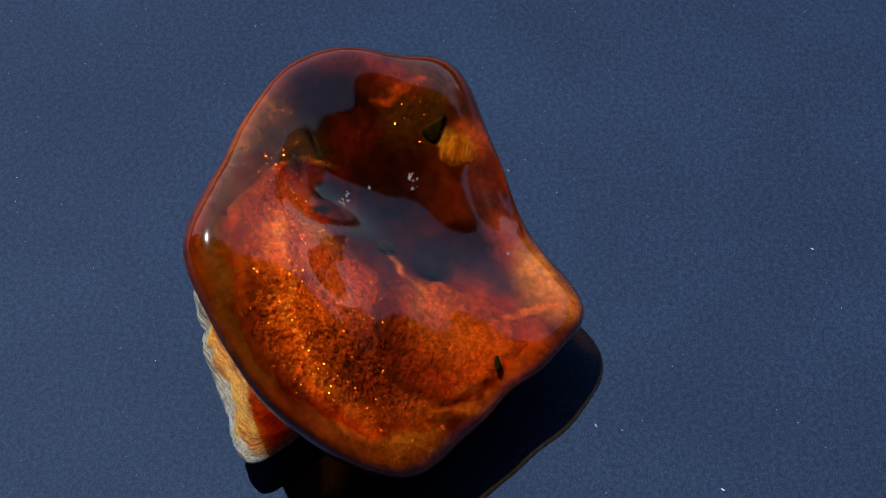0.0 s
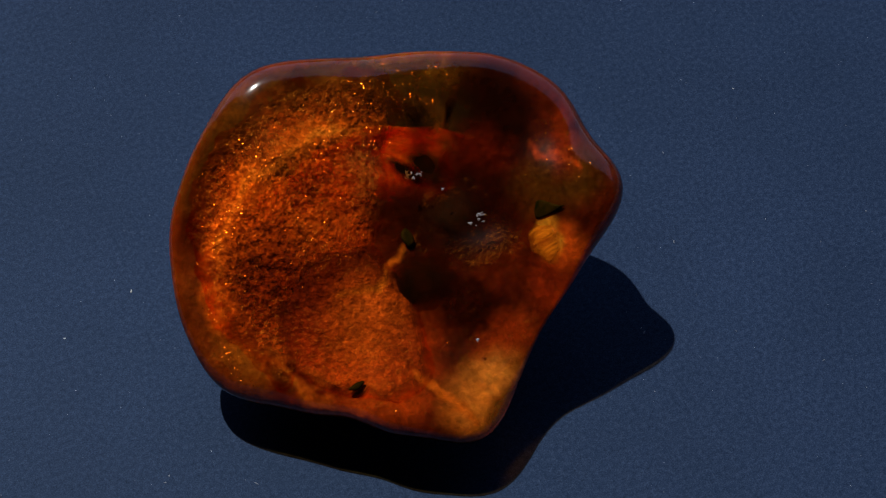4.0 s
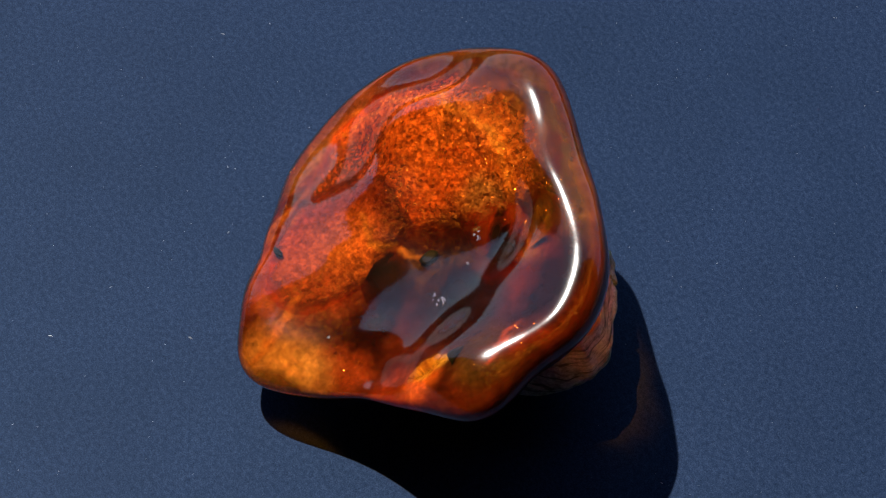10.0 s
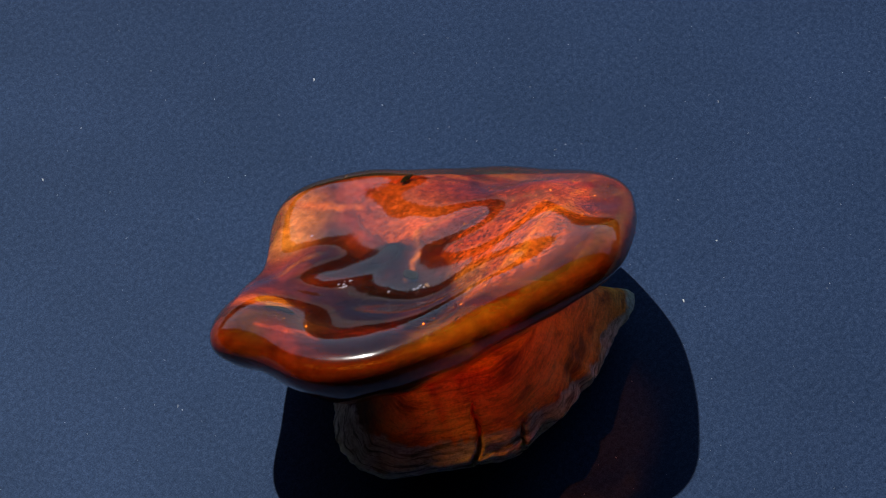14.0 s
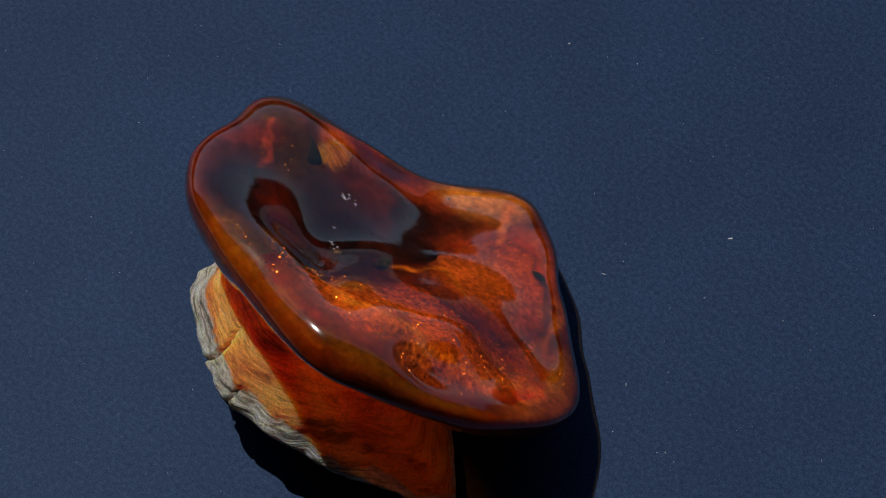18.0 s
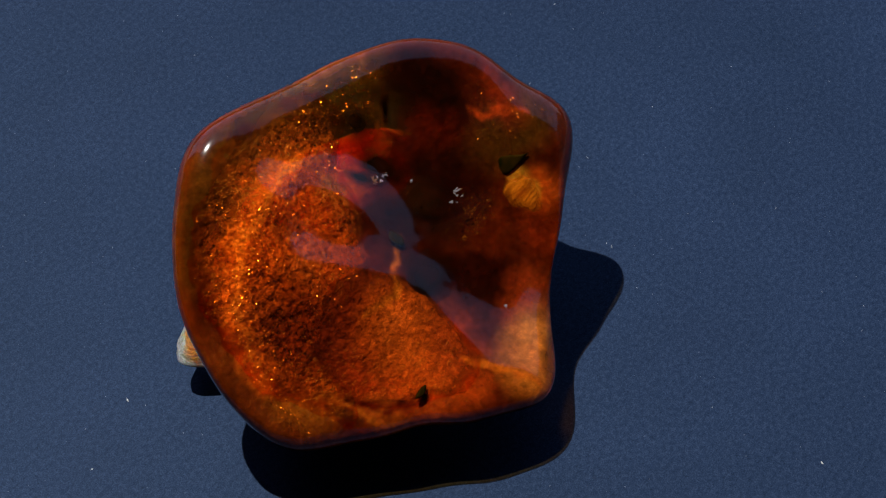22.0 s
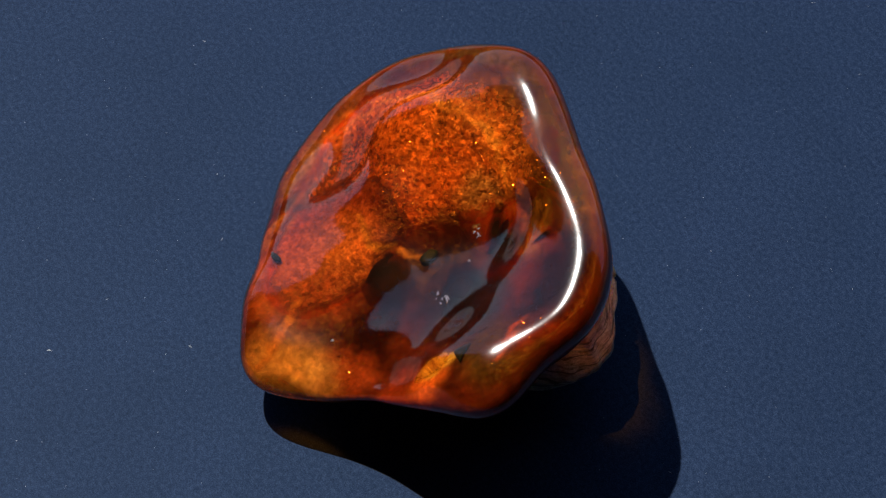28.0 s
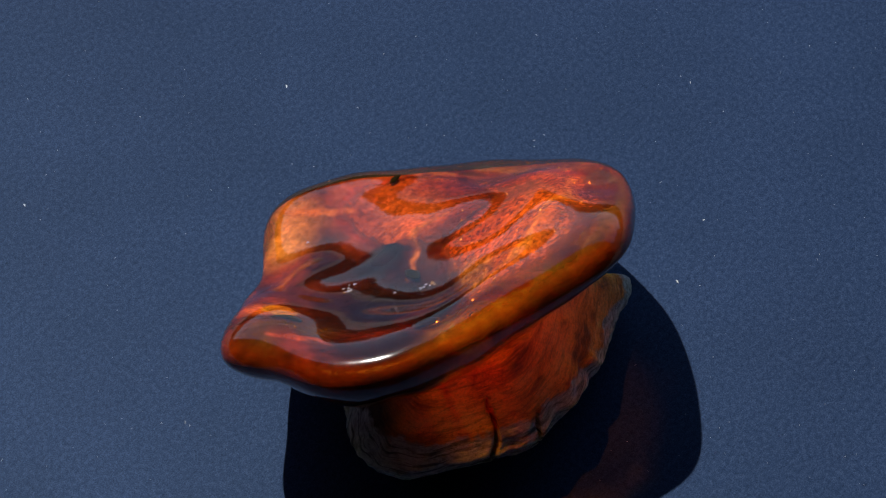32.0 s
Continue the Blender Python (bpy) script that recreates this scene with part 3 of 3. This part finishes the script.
def sheet(points, lift, drop, n=150, rings=30, thick=0.008, ragged=0.02, lump=0.006):
    """A domed plate inside the stone, over the given outline."""
    bm = bmesh.new()
    fade = bm.verts.layers.float.new("edge")
    edge = loop(points, n)
    mid = sum(edge, Vector((0, 0))) / n
    grid = []
    for side in (1, -1):
        rows = []
        for j in range(rings + 1):
            f = j / rings
            row = []
            for i, e in enumerate(edge):
                if j == 0 and i:
                    row.append(row[0])
                    continue
                p = mid + (e - mid) * f
                wob = 1 + ragged * noise.noise(Vector((p.x * 9, p.y * 9, lift))) + ragged * 0.8 * noise.noise(Vector((p.x * 26, p.y * 26, 3)))
                p = mid + (p - mid) * wob
                z = top_of_heart(p.x, p.y) + lift - drop * f ** 4
                z += lump * noise.noise(Vector((p.x * 8, p.y * 8, 1)))
                row.append(bm.verts.new((p.x * S, p.y * S, (z if side > 0 else z - thick * (1 - f ** 4) - 0.001) * S)))
                row[-1][fade] = f if side > 0 else 1.5
            rows.append(row)
        grid.append(rows)
    for rows, flip in ((grid[0], False), (grid[1], True)):
        for j in range(rings):
            for i in range(n):
                q = (i + 1) % n
                f = list(dict.fromkeys((rows[j][i], rows[j + 1][i], rows[j + 1][q], rows[j][q])))
                bm.faces.new(f[::-1] if flip else f)
    for i in range(n):
        q = (i + 1) % n
        bm.faces.new((grid[0][-1][i], grid[1][-1][i], grid[1][-1][q], grid[0][-1][q]))
    return bm


SHEET = ((0.13, 0.37), (0.26, 0.47), (0.23, 0.60), (0.06, 0.70), (-0.17, 0.72), (-0.40, 0.65), (-0.58, 0.50), (-0.68, 0.29), (-0.71, 0.06), (-0.68, -0.13), (-0.58, -0.27),
         (-0.50, -0.18), (-0.44, -0.02), (-0.28, 0.05), (-0.14, 0.01), (-0.04, 0.08), (0.06, 0.22))
LOBE = ((-0.50, 0.03), (-0.28, 0.13), (-0.08, 0.06), (-0.04, -0.12), (-0.05, -0.30), (-0.09, -0.46), (-0.24, -0.50), (-0.37, -0.42), (-0.49, -0.32), (-0.55, -0.15))
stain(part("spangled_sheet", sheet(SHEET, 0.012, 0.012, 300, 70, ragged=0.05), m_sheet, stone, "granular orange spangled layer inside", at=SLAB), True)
stain(part("lobe", sheet(LOBE, 0.020, 0.016, 160, 36, ragged=0.06), m_lobe, stone, "smooth red-orange layer inside", at=SLAB))
part("gold_patch", sheet(((0.43, -0.12), (0.50, -0.09), (0.55, -0.16), (0.54, -0.28), (0.48, -0.34), (0.43, -0.28)), 0.004, 0.012, 60, 10, ragged=0.35), m_gold, stone, "bright golden crinkled patch inside", at=SLAB)
part("gold_patch", sheet(((0.22, 0.52), (0.32, 0.52), (0.36, 0.42), (0.33, 0.32), (0.24, 0.33), (0.20, 0.42)), 0.003, 0.012, 60, 10, ragged=0.35), m_olive, stone, "olive-golden cloudy patch inside", at=SLAB)
part("dark_blob", sheet(((-0.14, -0.12), (-0.07, -0.03), (0.05, -0.01), (0.15, -0.07), (0.16, -0.20), (0.03, -0.28), (-0.09, -0.22)), 0.012, 0.03, 60, 12, ragged=0.12), m_dark, stone, "dark brown rounded cloud inside", at=SLAB)
part("dark_blob", sheet(((0.10, 0.10), (0.20, 0.16), (0.34, 0.12), (0.38, 0.02), (0.30, -0.08), (0.18, -0.06)), 0.014, 0.02, 60, 12, ragged=0.15), m_dark, stone, "dark brown rounded cloud inside", at=SLAB)
part("dark_blob", sheet(((0.09, 0.34), (0.13, 0.36), (0.20, 0.26), (0.18, 0.20), (0.12, 0.25)), 0.022, 0.02, 40, 8, ragged=0.1), m_dark, stone, "dark wedge-shaped inclusion", at=SLAB)
part("dark_blob", sheet(((0.15, 0.36), (0.28, 0.34), (0.32, 0.21), (0.25, 0.13), (0.16, 0.24)), 0.014, 0.012, 50, 8, ragged=0.12), m_dark, stone, "dark violet-brown wing-shaped cloud", at=SLAB)
part("dark_blob", sheet(((0.34, 0.33), (0.40, 0.42), (0.44, 0.41), (0.37, 0.34)), 0.012, 0.006, 30, 5, ragged=0.05), m_dark, stone, "small dark bar-shaped inclusion", at=SLAB)
part("green_fleck", sheet(((0.53, -0.06), (0.585, -0.115), (0.60, -0.13), (0.50, -0.12)), 0.012, 0.005, 24, 4, ragged=0), m_green, stone, "dark green three-cornered inclusion", at=SLAB)
part("green_fleck", sheet(((-0.39, -0.385), (-0.35, -0.375), (-0.325, -0.385), (-0.36, -0.40)), 0.03, 0.003, 20, 3, ragged=0), m_green, stone, "small dark inclusion", at=SLAB)
part("green_fleck", sheet(((0.03, 0.05), (0.06, 0.07), (0.07, 0.02), (0.04, 0.00)), 0.02, 0.003, 20, 3, ragged=0), m_green, stone, "small green-brown inclusion", at=SLAB)


def top_of_skin(x, y):
    t = math.atan2(y, x)
    return level(t, min(0.999, math.hypot(x, y) / wave(RIM, t)), 1)[2]


# dark clouds without flakes
DULL = ((0.02, 0.06, 0.14), (0.14, 0.20, 0.12), (0.12, -0.66, 0.20), (0.05, -0.12, 0.24), (0.24, 0.08, 0.20), (0.54, 0.32, 0.18), (0.28, -0.25, 0.14))


# the flakes lie nearly level, whatever the stone's own slant
LEAN = Vector((0, 0, 1)).rotation_difference(SLAB.to_3x3().inverted() @ Vector((-0.24, -0.04, 0.97))).to_matrix().to_4x4()


def sparks(seed, count, area, lift, size, spread, arc=None):
    """Small round stress flakes that glint inside the stone."""
    rnd = random.Random(seed)
    bm = bmesh.new()
    made = 0
    while made < count:
        x, y = rnd.uniform(*area[0]), rnd.uniform(*area[1])
        if arc:
            a, r = radians(rnd.uniform(arc[2], arc[3])), rnd.gauss(arc[4], arc[5])
            x, y = arc[0] + r * math.cos(a), arc[1] + r * math.sin(a)
        t = math.atan2(y, x)
        if math.hypot(x, y) > wave(RIM, t) * 0.93 or any(math.hypot(x - p, y - q) < r for p, q, r in DULL):
            continue
        made += 1
        m = Matrix.Translation(Vector((x, y, min(top_of_heart(x, y) + lift + rnd.uniform(-0.006, 0.012), top_of_skin(x, y) - 0.008))) * S) @ LEAN @ Euler((rnd.gauss(0, spread), rnd.gauss(0, spread), rnd.uniform(0, 6.28))).to_matrix().to_4x4()
        a = (0.35 + 0.65 * rnd.random() ** 3) * size * S
        ring = [bm.verts.new(m @ Vector((a * math.cos(k * 1.0472), 0.7 * a * math.sin(k * 1.0472), 0))) for k in range(6)]
        cap = bm.verts.new(m @ Vector((0, 0, a * 0.05)))
        low = bm.verts.new(m @ Vector((0, 0, -a * 0.05)))
        for p, q in zip(ring, ring[1:] + ring[:1]):
            bm.faces.new((p, q, cap))
            bm.faces.new((q, p, low))
    return bm


GLINTS = "tiny glinting round flakes inside"
tagged(part("spangles", sparks(5, 3000, ((-0.68, 0.25), (0.02, 0.62)), 0.028, 0.0027, 0.42), m_spark, stone, GLINTS, False, SLAB), kind="stuff")
tagged(part("spangles", sparks(6, 500, ((-0.75, 0.85), (-0.80, 0.85)), 0.006, 0.0030, 0.6), m_spark, stone, GLINTS, False, SLAB), kind="stuff")
tagged(part("spangles", sparks(11, 220, ((0.50, 0.76), (-0.08, 0.24)), 0.008, 0.0034, 0.5), m_spark, stone, GLINTS, False, SLAB), kind="stuff")
tagged(part("spangles", sparks(10, 260, ((0.08, 0.46), (0.42, 0.66)), 0.014, 0.0052, 0.40), m_spark, stone, "golden glinting flakes in an olive cloud", False, SLAB), kind="stuff")
tagged(part("spangles", sparks(9, 650, ((0, 1), (0, 1)), 0.030, 0.0024, 0.32, (-0.17, -0.10, 55, 195, 0.50, 0.04)), m_spark, stone, GLINTS, False, SLAB), kind="stuff")
tagged(part("spangles", sparks(8, 800, ((0, 1), (0, 1)), 0.032, 0.0030, 0.28, (-0.17, -0.10, 55, 200, 0.555, 0.024)), m_spark, stone, "dense glinting flakes along a fold inside", False, SLAB), kind="stuff")


def pit(seed, size):
    """A small chipped pit: a ragged ring of pale splinters."""
    rnd = random.Random(seed)
    bm = bmesh.new()
    for i in range(int(3 + size * 380)):
        a, r = rnd.uniform(0, 6.28), size * math.sqrt(rnd.random())
        ln, wd, t = rnd.uniform(0.004, 0.012), rnd.uniform(0.002, 0.004), rnd.uniform(0, 6.28)
        c = Vector((r * math.cos(a), 0.7 * r * math.sin(a), 0.002))
        d = Vector((math.cos(t), math.sin(t), 0))
        e = Vector((-d.y, d.x, 0))
        v = [bm.verts.new((c + q) * S) for q in (d * ln, e * wd, -d * ln, -e * wd)]
        top = bm.verts.new((c + Vector((0, 0, rnd.uniform(0.001, 0.005)))) * S)
        for p, q in zip(v, v[1:] + v[:1]):
            bm.faces.new((p, q, top))
    return bm


for u, v, size, seed in ((0.305, -0.030, 0.034, 1), (0.170, 0.225, 0.032, 2), (0.105, -0.425, 0.004, 3), (0.24, 0.13, 0.003, 4)):
    part("pit", pit(seed, size), m_chip, stone, "pale chipped pit in the polish", False, SLAB @ Matrix.Translation(Vector((u, v, top_of_skin(u, v))) * S))

# crust under the high side: a layered plate that props the stone
EDGE = ((0.43, 0.10, 0.17), (0.60, 0.27, 0.22), (0.62, 0.51, 0.27), (0.42, 0.65, 0.27), (0.23, 0.76, 0.26), (0.04, 0.78, 0.25), (-0.13, 0.75, 0.23), (-0.29, 0.71, 0.20),
        (-0.46, 0.63, 0.17), (-0.69, 0.51, 0.12), (-0.52, 0.30, 0.12), (-0.25, 0.10, 0.12), (0.15, -0.02, 0.14))


def crust_plate():
    n = 260
    edge = loop(EDGE, n)
    mid = Vector((0.02, 0.34))
    bm = bmesh.new()
    outer = bm.verts.layers.float.new("outer")
    rows = []
    # share of the way out, share of the edge's height, weathering
    steps = [(0.55, 0.0, 1.0), (0.66, 0.18, 1.0), (0.76, 0.36, 1.0), (0.84, 0.50, 1.0), (0.89, 0.60, 1.0), (0.925, 0.68, 1.0), (0.95, 0.75, 1.0),
             (0.968, 0.81, 1.0), (0.980, 0.86, 1.0), (0.990, 0.91, 1.0), (0.997, 0.955, 1.0)]
    steps += [(1.0 - 0.06 * s, 1.0, 1.0 - 0.24 * s) for s in (0, 0.12, 0.25, 0.4, 0.6, 0.8, 1, 1.3, 1.6, 2, 2.5, 3, 3.5, 4, 5, 6, 7.5)]
    for a, h, old in steps:
        row = []
        for i, e in enumerate(edge):
            ang = i / n * 2 * math.pi
            p = mid + (Vector((e.x, e.y)) - mid) * a
            z = e.z * h
            inside = 1 - a
            if h >= 1:
                z += 0.62 * inside
            band = noise.noise(Vector((p.x * 3, p.y * 3, e.z * h * 90)))
            ledge = 0.016 * band + 0.008 * noise.noise(Vector((p.x * 16, p.y * 16, z * 60)))
            scal = 0.010 * abs(math.sin(ang * 4.5 + 1.5 * noise.noise(Vector((p.x * 5, p.y * 5, 0))))) ** 6 * smooth(a * 8 - 6.6)
            out = (p - mid).normalized()
            p = p + out * (ledge * smooth(h * 4) * smooth(a * 5 - 3.6) - scal)
            z += 0.012 * noise.noise(Vector((p.x * 7, p.y * 7, 5))) * smooth(h * 2)
            # cracks that run in from the edge
            for ca, depth, reach in CRACKS:
                bend = 0.05 * math.sin(a * 14 + ca) + 0.03 * noise.noise(Vector((a * 20, ca, 0)))
                d = abs((ang - ca - bend + math.pi) % (2 * math.pi) - math.pi)
                if d < 0.022 and a > 1 - reach:
                    w = 1 - d / 0.022
                    z -= depth * w * (0.4 + 0.6 * h) * smooth(h * 3)
                    p = p - out * depth * w * 0.9
            v = bm.verts.new((p.x * S, p.y * S, max(0.0, z) * S))
            v[outer] = max(0.0, old + 0.12 * noise.noise(Vector((p.x * 4, p.y * 4, 2))))
            row.append(v)
        rows.append(row)
    for lo, hi in zip(rows, rows[1:]):
        for i in range(n):
            q = (i + 1) % n
            bm.faces.new((lo[i], lo[q], hi[q], hi[i]))
    bm.faces.new(rows[-1])
    bm.faces.new(rows[0][::-1])
    return bm


part("crust", crust_plate(), m_crust, stone, "rough layered grey and orange weathered crust")


def motions():
    rows = [(t, pose(0, 0, 0, 0, 0, a)) for t, a in SPIN]
    walk(turntable, rows)
    walk(stone, rows)


motions()
